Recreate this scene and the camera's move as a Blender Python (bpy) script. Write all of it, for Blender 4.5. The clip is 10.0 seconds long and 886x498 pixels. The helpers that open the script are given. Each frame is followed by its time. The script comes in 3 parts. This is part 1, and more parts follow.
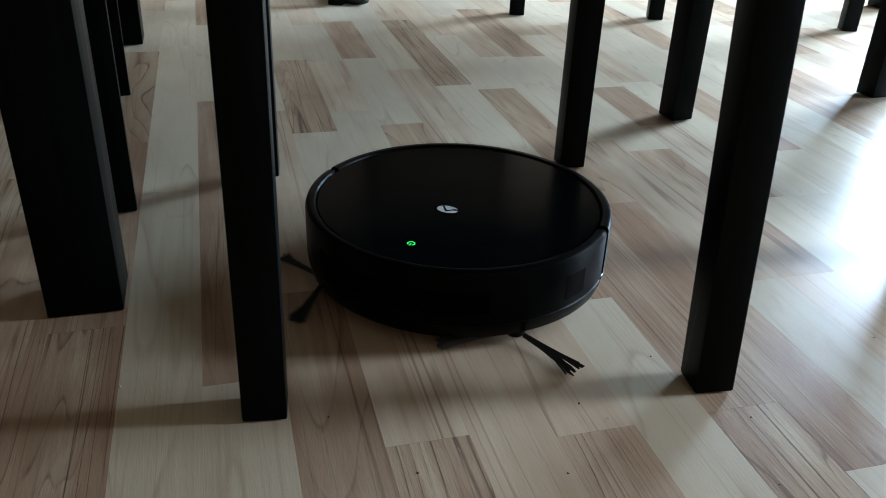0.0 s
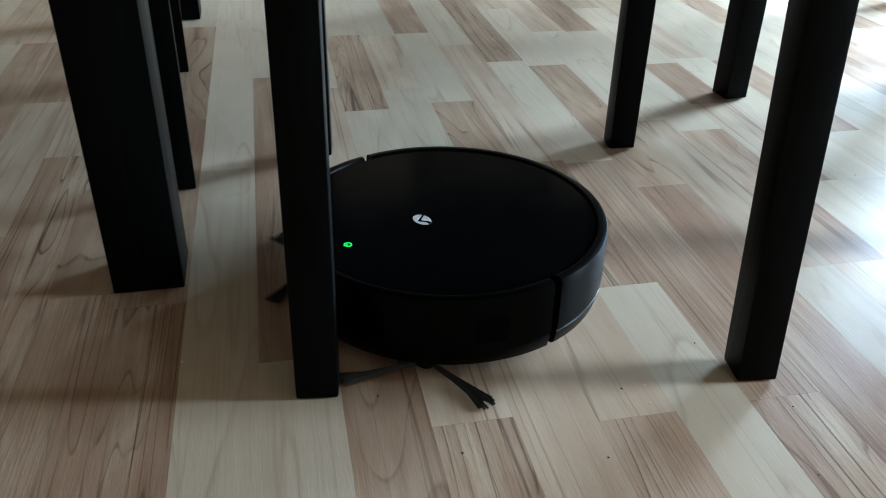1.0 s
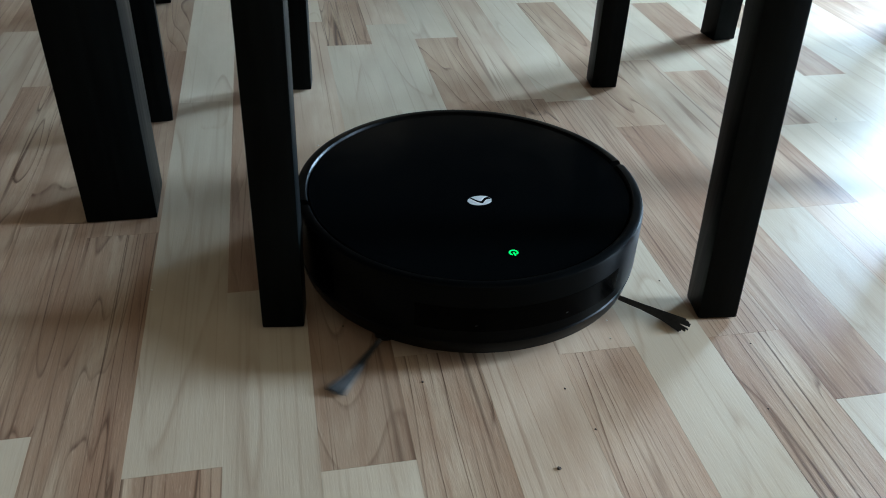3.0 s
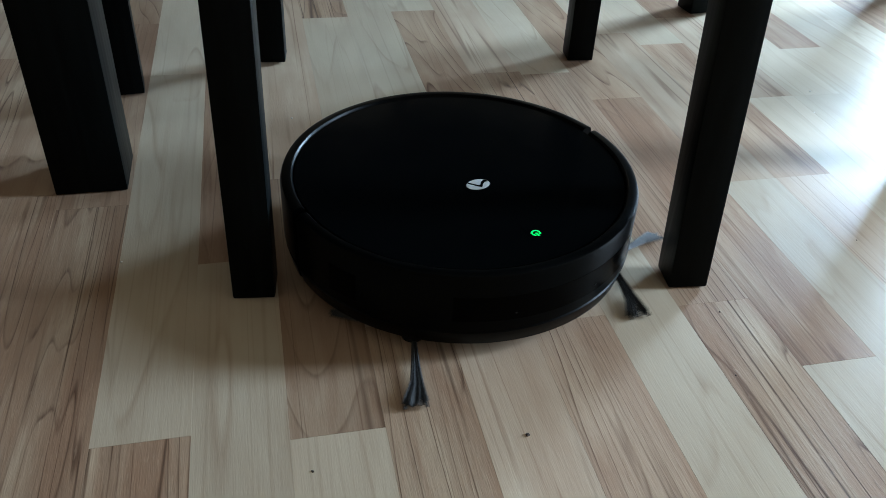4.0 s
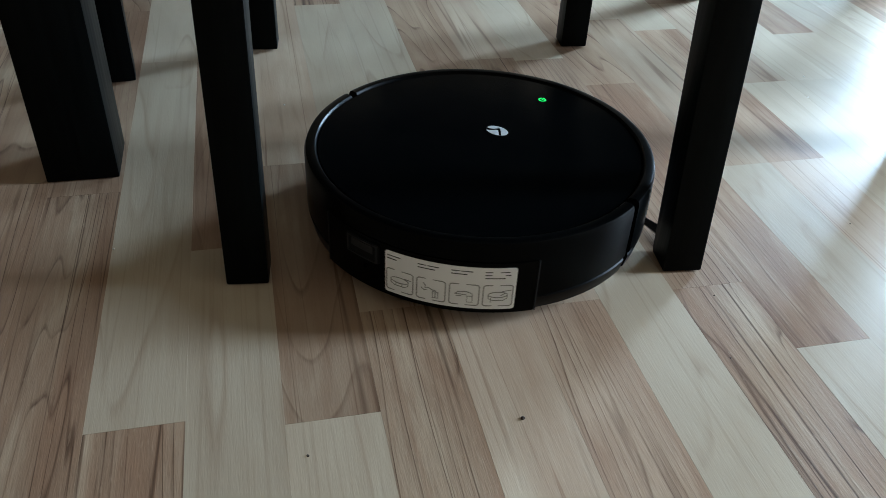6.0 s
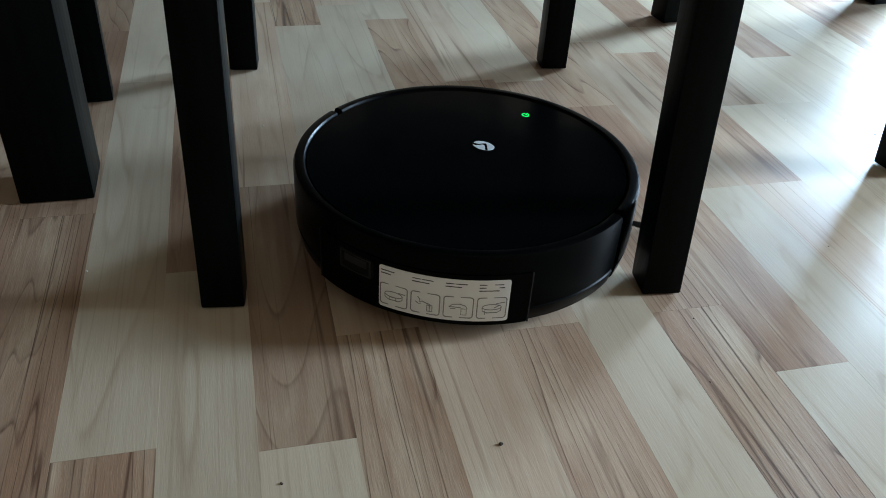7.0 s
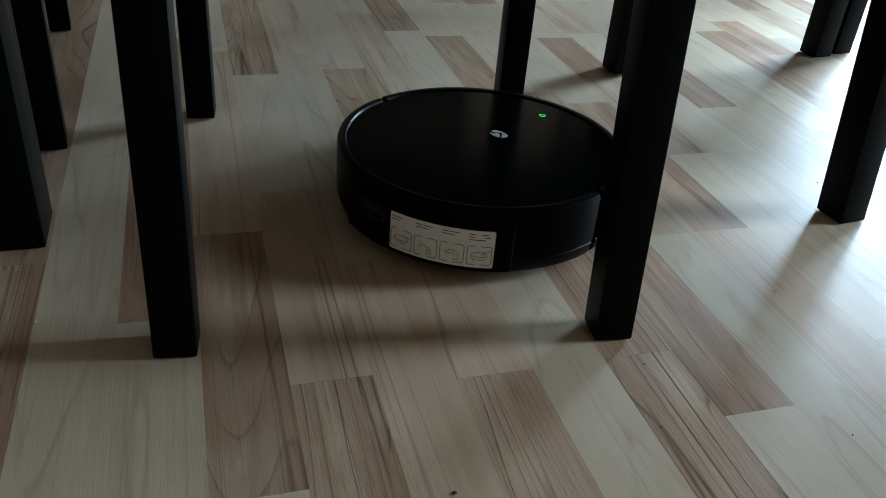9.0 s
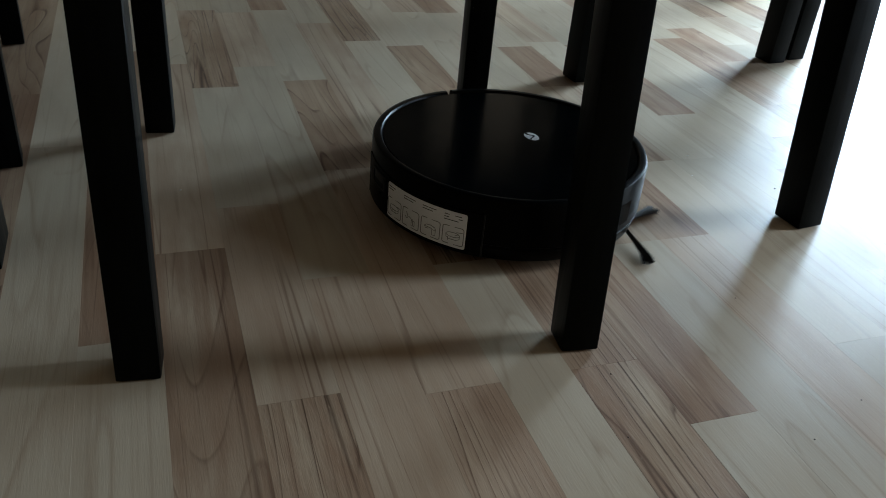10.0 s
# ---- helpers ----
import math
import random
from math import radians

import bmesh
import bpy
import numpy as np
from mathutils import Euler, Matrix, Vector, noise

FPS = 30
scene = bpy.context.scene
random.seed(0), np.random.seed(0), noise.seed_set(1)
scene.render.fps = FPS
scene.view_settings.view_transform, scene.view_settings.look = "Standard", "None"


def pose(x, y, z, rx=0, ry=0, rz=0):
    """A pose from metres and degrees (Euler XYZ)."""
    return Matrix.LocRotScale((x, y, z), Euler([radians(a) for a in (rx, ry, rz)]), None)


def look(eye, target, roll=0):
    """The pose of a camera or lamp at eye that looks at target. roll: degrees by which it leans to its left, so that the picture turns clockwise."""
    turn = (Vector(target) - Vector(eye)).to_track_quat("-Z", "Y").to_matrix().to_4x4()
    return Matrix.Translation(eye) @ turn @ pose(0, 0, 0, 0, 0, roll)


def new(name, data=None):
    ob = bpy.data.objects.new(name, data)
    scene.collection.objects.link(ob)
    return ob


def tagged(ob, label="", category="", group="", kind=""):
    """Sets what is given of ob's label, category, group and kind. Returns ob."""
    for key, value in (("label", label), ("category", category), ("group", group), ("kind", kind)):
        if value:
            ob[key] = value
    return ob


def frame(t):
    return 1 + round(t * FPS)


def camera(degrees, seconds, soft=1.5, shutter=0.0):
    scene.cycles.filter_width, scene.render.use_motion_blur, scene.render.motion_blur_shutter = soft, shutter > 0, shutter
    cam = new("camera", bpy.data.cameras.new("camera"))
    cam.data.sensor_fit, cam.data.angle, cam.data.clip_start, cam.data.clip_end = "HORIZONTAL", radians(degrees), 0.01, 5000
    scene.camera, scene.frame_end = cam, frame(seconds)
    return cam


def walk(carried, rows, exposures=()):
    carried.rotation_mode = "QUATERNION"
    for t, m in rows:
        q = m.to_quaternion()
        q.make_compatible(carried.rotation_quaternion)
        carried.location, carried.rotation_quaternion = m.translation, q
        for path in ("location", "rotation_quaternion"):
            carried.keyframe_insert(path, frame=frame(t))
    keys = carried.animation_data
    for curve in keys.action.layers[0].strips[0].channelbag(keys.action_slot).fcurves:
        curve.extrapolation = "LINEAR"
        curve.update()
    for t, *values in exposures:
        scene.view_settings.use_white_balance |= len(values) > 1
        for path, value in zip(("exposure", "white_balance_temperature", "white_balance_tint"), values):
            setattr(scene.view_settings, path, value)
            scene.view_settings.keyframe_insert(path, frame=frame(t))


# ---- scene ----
cam = camera(56.5, 10.0, soft=0.6, shutter=0.5)
CAMERA_PATH = [
    (0, (-0.094, -1.118, 0.419), (0.394, 0.572, -0.531), 2.4),
    (0.5, (-0.095, -1.105, 0.419), (0.344, 0.576, -0.573), 2.1),
    (1, (-0.095, -1.125, 0.442), (0.269, 0.553, -0.584), 1.3),
    (1.5, (-0.101, -1.128, 0.436), (0.213, 0.534, -0.631), 1.3),
    (2, (-0.092, -1.126, 0.435), (0.217, 0.514, -0.666), 1.5),
    (2.5, (-0.084, -1.126, 0.435), (0.247, 0.496, -0.686), 2.1),
    (3, (-0.07, -1.139, 0.439), (0.284, 0.465, -0.702), 2.4),
    (4.5, (-0.059, -1.146, 0.43), (0.333, 0.41, -0.764), 3.1),
    (5, (-0.061, -1.147, 0.43), (0.329, 0.403, -0.772), 2.9),
    (6.5, (-0.057, -1.146, 0.426), (0.357, 0.415, -0.754), 3.3),
    (7, (-0.054, -1.142, 0.426), (0.386, 0.43, -0.729), 3.8),
    (7.5, (-0.056, -1.141, 0.425), (0.4, 0.44, -0.712), 4.2),
    (8, (-0.054, -1.141, 0.426), (0.425, 0.452, -0.685), 4.6),
    (8.5, (-0.053, -1.144, 0.431), (0.454, 0.461, -0.649), 4.9),
    (9, (-0.049, -1.147, 0.433), (0.489, 0.461, -0.628), 5.1),
    (9.5, (-0.044, -1.145, 0.429), (0.523, 0.458, -0.624), 5.3),
    (10, (-0.049, -1.142, 0.44), (0.572, 0.446, -0.605), 5.5),
]
EXPOSURES = [(0, 0.18, 5830, 18), (0.5, 0.48, 5780, 18), (1.0, 0.63, 5730, 17), (2.0, 1.04, 5550, 15), (3.0, 0.8, 5570, 15), (4.5, 0.56, 5680, 16), (6.5, 0.5, 5680, 16), (8, 0.25, 5730, 15), (8.5, -0.09, 5780, 15), (9, -0.32, 5920, 16), (10, -0.55, 6070, 18)]
walk(cam, [(t, look(e, g, r)) for t, e, g, r in CAMERA_PATH], EXPOSURES)

# ---- light: an overcast day through two tall windows in the east wall ----
EAST, WEST, NORTH, SOUTH, HIGH = 3.4, -3.6, 3.3, -2.7, 2.5
world = bpy.data.worlds.new("sky")
scene.world = world
world.use_nodes = True
wn = world.node_tree
sky = wn.nodes.new("ShaderNodeTexSky")
sky.sky_type, sky.sun_disc = "NISHITA", False
sky.sun_elevation, sky.sun_rotation = radians(35), radians(60)
wn.links.new(sky.outputs[0], wn.nodes["Background"].inputs[0])
wn.nodes["Background"].inputs[1].default_value = 0.12
sun_data = bpy.data.lights.new("sun", "SUN")
sun_data.energy, sun_data.angle, sun_data.color = 0.8, radians(15), (1, 0.96, 0.9)
sun = new("sun", sun_data)
sun.matrix_world = look((0, 0, 5), (0.5, 0.8, 0))

WINDOWS = [(-1.26, -0.54, 0.20, 2.15), (0.72, 2.20, 0.06, 2.25)]  # y0, y1, z0, z1
WINDOW_POWER = [156.0, 850.0]
WINDOW_TINT = [(0.75, 0.94, 1.0), (0.655, 0.89, 0.99)]  # a sunlit yard, the blue-white sky
for power, tint, (y0, y1, z0, z1) in zip(WINDOW_POWER, WINDOW_TINT, WINDOWS):
    data = bpy.data.lights.new("window_light", "AREA")
    data.shape, data.size, data.size_y = "RECTANGLE", y1 - y0 - 0.16, z1 - z0 - 0.16
    data.energy, data.color = power, tint
    new("window_light", data).matrix_world = look((EAST - 0.01, (y0 + y1) / 2, (z0 + z1) / 2), (0, (y0 + y1) / 2, (z0 + z1) / 2))


# ---- materials ----
def material(name, colour, rough=0.5, metal=0.0, coat=0.0, specular=0.5):
    m = bpy.data.materials.new(name)
    m.use_nodes = True
    b = m.node_tree.nodes["Principled BSDF"]
    b.inputs["Base Color"].default_value = (*colour, 1)
    b.inputs["Roughness"].default_value, b.inputs["Metallic"].default_value = rough, metal
    b.inputs["Coat Weight"].default_value, b.inputs["Specular IOR Level"].default_value = coat, specular
    return m


def node(m, kind, **inputs):
    n = m.node_tree.nodes.new(kind)
    for k, v in inputs.items():
        n.inputs[k.replace("_", " ")].default_value = v
    return n


def link(m, a, b):
    m.node_tree.links.new(a, b)


def maths(m, op, a, b):
    n = m.node_tree.nodes.new("ShaderNodeMath")
    n.operation = op
    for i, v in enumerate((a, b)):
        if isinstance(v, (int, float)):
            n.inputs[i].default_value = v
        else:
            link(m, v, n.inputs[i])
    return n.outputs[0]


def ramp(m, fac, *stops):
    n = m.node_tree.nodes.new("ShaderNodeValToRGB")
    e = n.color_ramp.elements
    while len(e) < len(stops):
        e.new(0.5)
    for s, (p, c) in zip(e, stops):
        s.position, s.color = p, (*c, 1) if not isinstance(c, (int, float)) else (c, c, c, 1)
    link(m, fac, n.inputs[0])
    return n.outputs[0]


def mix(m, fac, a, b, blend="MIX"):
    n = m.node_tree.nodes.new("ShaderNodeMix")
    n.data_type, n.blend_type = "RGBA", blend
    for s, v in ((n.inputs[0], fac), (n.inputs[6], a), (n.inputs[7], b)):
        if isinstance(v, (int, float)):
            s.default_value = v
        elif isinstance(v, tuple):
            s.default_value = (*v, 1)
        else:
            link(m, v, s)
    return n.outputs[2]


def rough_and_bump(m, coords, scale, low, high, bump, distance=0.001):
    """Uneven gloss and fine relief over a surface."""
    b = m.node_tree.nodes["Principled BSDF"]
    n = node(m, "ShaderNodeTexNoise", Scale=scale, Detail=6.0)
    link(m, coords, n.inputs["Vector"])
    link(m, ramp(m, n.outputs[0], (0.3, low), (0.7, high)), b.inputs["Roughness"])
    if bump:
        u = node(m, "ShaderNodeBump", Strength=bump, Distance=distance)
        link(m, n.outputs[0], u.inputs["Height"])
        link(m, u.outputs[0], b.inputs["Normal"])


def wood_print(name, light, dark, vein, bands, rings, freq, warp, warp_scale, veins, grain):
    """Printed wood of a laminate strip: uneven growth lines along y, broad bands, a few strong veins, pores and clouds."""
    m = material(name, light, 0.36, specular=0.14)
    b = m.node_tree.nodes["Principled BSDF"]
    geo, info = node(m, "ShaderNodeNewGeometry"), node(m, "ShaderNodeObjectInfo")
    rnd = maths(m, "ADD", info.outputs["Random"], geo.outputs["Random Per Island"])
    shift = node(m, "ShaderNodeCombineXYZ")
    link(m, maths(m, "MULTIPLY", rnd, 37.0), shift.inputs[0])
    link(m, maths(m, "MULTIPLY", rnd, 91.0), shift.inputs[1])
    at = node(m, "ShaderNodeVectorMath")
    link(m, geo.outputs["Position"], at.inputs[0])
    link(m, shift.outputs[0], at.inputs[1])
    axes = node(m, "ShaderNodeSeparateXYZ")
    link(m, geo.outputs["Position"], axes.inputs[0])

    def stretched(sx, sy, detail, distort=0.0, rough=0.6):
        mp = node(m, "ShaderNodeMapping", Scale=(sx, sy, 1))
        link(m, at.outputs[0], mp.inputs[0])
        n = node(m, "ShaderNodeTexNoise", Scale=1.0, Detail=detail, Roughness=rough, Distortion=distort)
        link(m, mp.outputs[0], n.inputs["Vector"])
        return n.outputs[0]

    def crest(field, width):
        """Thin lines where a field passes its middle."""
        return ramp(m, maths(m, "ABSOLUTE", maths(m, "SUBTRACT", field, 0.5), 0.0), (0.0, 1.0), (width * 0.4, 0.75), (width, 0.0))

    warped = maths(m, "MULTIPLY", stretched(*warp_scale, 1.5, 0.25, 0.45), warp)
    ring = maths(m, "FRACT", maths(m, "ADD", maths(m, "MULTIPLY", axes.outputs[0], freq), warped), 0.0)
    strength = stretched(60, 2.5, 3.0)
    cloud = stretched(20, 5.0, 3.0, 0.5)
    band = stretched(34, 1.5, 3.0, 0.4)
    streak = stretched(210, 13.0, 4.0, 0.6, 0.7)
    fibre = stretched(480, 30.0, 3.0, 0.0, 0.75)
    pore = stretched(620, 60, 2.0)
    fleck = stretched(420, 70, 1.0)
    c = mix(m, ramp(m, cloud, (0.36, 0.0), (0.64, 0.75)), light, dark)
    c = mix(m, maths(m, "MULTIPLY", ramp(m, band, (0.44, 0.0), (0.6, 1.0)), bands), c, dark)
    c = mix(m, maths(m, "MULTIPLY", ramp(m, streak, (0.44, 0.0), (0.68, 1.0)), grain), c, dark)
    c = mix(m, maths(m, "MULTIPLY", ramp(m, fibre, (0.5, 0.0), (0.68, 1.0)), 0.5 * grain), c, vein)
    line = maths(m, "MULTIPLY", ramp(m, ring, (0.0, 0.0), (0.55, 0.04), (0.87, 0.24), (0.955, 1.0), (1.0, 0.0)), ramp(m, strength, (0.36, 0.5 * grain), (0.6, 1.0)))
    c = mix(m, maths(m, "MULTIPLY", line, rings), c, vein)
    heavy = maths(m, "MULTIPLY", crest(stretched(30, 0.6, 1.5, 0.1, 0.4), 0.012), ramp(m, stretched(14, 2.2, 2.0), (0.42, 0.0), (0.56, 1.0)))
    c = mix(m, maths(m, "MULTIPLY", heavy, veins), c, tuple(0.75 * v for v in vein))
    thin = maths(m, "MULTIPLY", crest(stretched(58, 1.1, 1.5, 0.1, 0.4), 0.016), ramp(m, stretched(24, 3.0, 2.0), (0.4, 0.0), (0.55, 1.0)))
    c = mix(m, maths(m, "MULTIPLY", thin, 0.8 * veins), c, vein)
    c = mix(m, maths(m, "MULTIPLY", ramp(m, pore, (0.6, 0.0), (0.74, 1.0)), 0.5 * grain), c, vein)
    c = mix(m, maths(m, "MULTIPLY", ramp(m, fleck, (0.66, 0.0), (0.72, 1.0)), 0.8 * grain), c, light)
    tone = ramp(m, maths(m, "FRACT", maths(m, "MULTIPLY", rnd, 7.3), 0.0), (0.0, 0.9), (1.0, 1.06))
    c = mix(m, 1.0, c, tone, "MULTIPLY")
    link(m, c, b.inputs["Base Color"])
    gloss = stretched(12, 6, 4.0)
    link(m, ramp(m, gloss, (0.3, 0.34), (0.75, 0.47)), b.inputs["Roughness"])
    u = node(m, "ShaderNodeBump", Strength=0.18 + 0.5 * grain, Distance=0.0005)
    link(m, maths(m, "ADD", pore, fibre), u.inputs["Height"])
    link(m, u.outputs[0], b.inputs["Normal"])
    return m


PALE = wood_print("pale_maple_print", (0.474, 0.396, 0.292), (0.412, 0.328, 0.234), (0.240, 0.155, 0.096), 0.25, 0.42, 6.0, 9.0, (11, 1.3), 0.2, 0.05)
BEIGE = wood_print("beige_beech_print", (0.468, 0.368, 0.264), (0.362, 0.252, 0.170), (0.180, 0.096, 0.057), 0.45, 0.16, 9.0, 7.0, (17, 0.5), 0.6, 0.09)
BROWN = wood_print("brown_heartwood_print", (0.405, 0.290, 0.196), (0.236, 0.134, 0.082), (0.095, 0.042, 0.023), 0.55, 0.42, 60.0, 11.0, (14, 1.7), 0.5, 0.2)
STRIPED = wood_print("striped_walnut_print", (0.440, 0.332, 0.228), (0.262, 0.155, 0.096), (0.058, 0.025, 0.014), 0.65, 0.85, 95.0, 15.0, (18, 1.5), 0.9, 0.3)
FIGURED = wood_print("ring_figured_print", (0.400, 0.290, 0.195), (0.262, 0.160, 0.100), (0.105, 0.050, 0.029), 0.4, 1.0, 5.0, 13.0, (10, 1.6), 0.3, 0.14)
STAINED = wood_print("stained_beech_print", (0.440, 0.338, 0.236), (0.265, 0.165, 0.105), (0.100, 0.048, 0.028), 0.75, 0.55, 5.0, 11.0, (11, 1.5), 0.6, 0.14)
LINED = wood_print("fine_lined_print", (0.410, 0.298, 0.204), (0.280, 0.172, 0.110), (0.070, 0.030, 0.018), 0.35, 0.95, 150.0, 9.0, (18, 0.9), 0.5, 0.24)

JOINT = material("wood_joint", (0.3, 0.24, 0.18), 0.8)


def stained_wood():
    m = material("black_stained_wood", (0.003, 0.0035, 0.0035), 0.4, specular=0.05)
    b = m.node_tree.nodes["Principled BSDF"]
    tc = node(m, "ShaderNodeTexCoord")
    mp = node(m, "ShaderNodeMapping", Scale=(160, 160, 8))
    link(m, tc.outputs["Object"], mp.inputs[0])
    n = node(m, "ShaderNodeTexNoise", Scale=1.0, Detail=4.0)
    link(m, mp.outputs[0], n.inputs["Vector"])
    chip = node(m, "ShaderNodeTexNoise", Scale=170.0, Detail=1.0)
    link(m, tc.outputs["Object"], chip.inputs["Vector"])
    stain = ramp(m, n.outputs[0], (0.3, (0.0008, 0.0012, 0.0012)), (0.8, (0.0028, 0.0038, 0.0038)))
    link(m, mix(m, ramp(m, chip.outputs[0], (0.845, 0.0), (0.86, 1.0)), stain, (0.08, 0.075, 0.07)), b.inputs["Base Color"])
    link(m, ramp(m, n.outputs[0], (0.3, 0.36), (0.8, 0.5)), b.inputs["Roughness"])
    u = node(m, "ShaderNodeBump", Strength=0.25, Distance=0.0006)
    link(m, n.outputs[0], u.inputs["Height"])
    link(m, u.outputs[0], b.inputs["Normal"])
    return m


def plain(name, colour, low, high, scale=40.0, bump=0.1, distance=0.0005, **kw):
    m = material(name, colour, low, **kw)
    tc = node(m, "ShaderNodeTexCoord")
    rough_and_bump(m, tc.outputs["Object"], scale, low, high, bump, distance)
    return m


BLACK_WOOD = stained_wood()
SEAT_CLOTH = plain("dark_seat_cloth", (0.03, 0.03, 0.032), 0.8, 0.95, 300, 0.4)
# unseen walls and ceiling, coloured dark and warm to shape the bounced light
WALL = plain("warm_bounce_wall", (0.125, 0.079, 0.044), 0.85, 0.95, 60, 0.2)
CEILING = plain("low_bounce_ceiling", (0.165, 0.125, 0.083), 0.85, 0.95, 60, 0.2)
WHITE_FRAME = plain("white_window_frame", (0.75, 0.75, 0.74), 0.3, 0.45, 30, 0.05)
SKIRTING = plain("white_baseboard", (0.7, 0.69, 0.66), 0.4, 0.55, 30, 0.05)
GLASS = material("window_glass", (1, 1, 1), 0.02)
GLASS.node_tree.nodes["Principled BSDF"].inputs["Transmission Weight"].default_value = 1.0
GLOSS = plain("glossy_black_plastic", (0.0010, 0.0013, 0.0015), 0.13, 0.2, 25, 0.0, specular=0.018)
SATIN = plain("satin_black_plastic", (0.0005, 0.0007, 0.0008), 0.28, 0.34, 60, 0.02, specular=0.045)
MATTE = plain("matte_black_plastic", (0.003, 0.003, 0.003), 0.5, 0.65, 200, 0.2, specular=0.15)
# a slightly paler black for rims, box edges and sensor dots
EDGE = plain("paler_black_plastic", (0.012, 0.013, 0.014), 0.35, 0.45, 200, 0.1, specular=0.3)
RUBBER = plain("black_rubber", (0.015, 0.015, 0.015), 0.7, 0.85, 150, 0.3)
SENSOR = plain("dark_sensor_window", (0.0006, 0.0006, 0.0006), 0.16, 0.22, 20, 0.0, specular=0.02)
GREY_PRINT = material("light_grey_print", (0.42, 0.43, 0.43), 0.4)
LABEL = plain("white_label_paper", (0.80, 0.82, 0.82), 0.45, 0.6, 80, 0.05)
INK = material("black_label_ink", (0.05, 0.05, 0.05), 0.6)
SKETCH = material("grey_label_ink", (0.22, 0.23, 0.22), 0.6)
BRISTLE = plain("dark_grey_bristles", (0.014, 0.015, 0.016), 0.6, 0.8, 400, 0.5)
CRUMB = plain("dark_crumb", (0.05, 0.035, 0.025), 0.8, 0.95, 900, 0.6)
PALE_CRUMB = plain("pale_crumb", (0.6, 0.56, 0.48), 0.8, 0.95, 900, 0.6)
LED = material("green_lit_symbol", (0.01, 0.2, 0.03), 0.4)
LED.node_tree.nodes["Principled BSDF"].inputs["Emission Color"].default_value = (0.03, 1.0, 0.12, 1)
LED.node_tree.nodes["Principled BSDF"].inputs["Emission Strength"].default_value = 0.9


# ---- mesh helpers ----
def part(name, bm, mat, parent=None, label="", smooth=False):
    """Links a bmesh as one mesh object, under a thing or a part."""
    bmesh.ops.recalc_face_normals(bm, faces=bm.faces)
    me = bpy.data.meshes.new(name)
    bm.to_mesh(me)
    bm.free()
    me.materials.append(mat)
    if smooth:
        me.polygons.foreach_set("use_smooth", [True] * len(me.polygons))
        me.set_sharp_from_angle(angle=radians(38))
    ob = new(name, me)
    ob.parent = parent
    return tagged(ob, label)


def thing(name, label, category, group="", at=None):
    e = new(name)
    e.empty_display_size = 0.05
    if at:
        e.matrix_world = at
    return tagged(e, label, category, group)


def box(x0, x1, y0, y1, z0, z1, bevel=0.0, segments=2, bm=None):
    own = bm is None
    bm = bm or bmesh.new()
    v = [bm.verts.new(p) for p in ((x0, y0, z0), (x1, y0, z0), (x1, y1, z0), (x0, y1, z0), (x0, y0, z1), (x1, y0, z1), (x1, y1, z1), (x0, y1, z1))]
    for f in ((0, 3, 2, 1), (4, 5, 6, 7), (0, 1, 5, 4), (1, 2, 6, 5), (2, 3, 7, 6), (3, 0, 4, 7)):
        bm.faces.new([v[i] for i in f])
    if bevel and own:
        bmesh.ops.bevel(bm, geom=bm.edges[:], offset=bevel, segments=segments, affect="EDGES", profile=0.6)
    return bm


def arc_sweep(profile, a0, a1, steps, bm=None, close=True):
    """Sweeps a closed (r, z) profile round the z axis from a0 to a1 degrees, with end caps."""
    bm = bm or bmesh.new()
    full = abs(a1 - a0) >= 359.9
    rings = []
    for i in range(steps if full else steps + 1):
        a = radians(a0 + (a1 - a0) * i / steps)
        rings.append([bm.verts.new((r * math.cos(a), r * math.sin(a), z)) for r, z in profile])
    n = len(profile)
    for i in range(steps if full else steps):
        p, q = rings[i], rings[(i + 1) % len(rings)]
        for j in range(n if close else n - 1):
            bm.faces.new((p[j], p[(j + 1) % n], q[(j + 1) % n], q[j]))
    if close and not full:
        bm.faces.new(rings[0])
        bm.faces.new(rings[-1][::-1])
    return bm


def lathe(profile, steps=48, bm=None):
    """Turns an open (r, z) profile that starts and ends on the axis."""
    bm = bm or bmesh.new()
    rings = []
    for r, z in profile:
        if r < 1e-6:
            rings.append([bm.verts.new((0, 0, z))])
        else:
            rings.append([bm.verts.new((r * math.cos(2 * math.pi * i / steps), r * math.sin(2 * math.pi * i / steps), z)) for i in range(steps)])
    for p, q in zip(rings, rings[1:]):
        for i in range(steps):
            k = (i + 1) % steps
            ring = [p[i % len(p)], p[k % len(p)], q[k % len(q)], q[i % len(q)]]
            ring = list(dict.fromkeys(ring))
            if len(ring) > 2:
                bm.faces.new(ring)
    return bm


def slab(outline, z0, z1, bm=None):
    """A flat plate from a closed outline of (x, y)."""
    bm = bm or bmesh.new()
    lo, hi = [bm.verts.new((x, y, z0)) for x, y in outline], [bm.verts.new((x, y, z1)) for x, y in outline]
    bm.faces.new(lo[::-1])
    bm.faces.new(hi)
    n = len(outline)
    for i in range(n):
        bm.faces.new((lo[i], lo[(i + 1) % n], hi[(i + 1) % n], hi[i]))
    return bm


# ---- the room ----
def structure(name, bm, mat, label):
    return tagged(part(name, bm, mat), label, kind="structure")


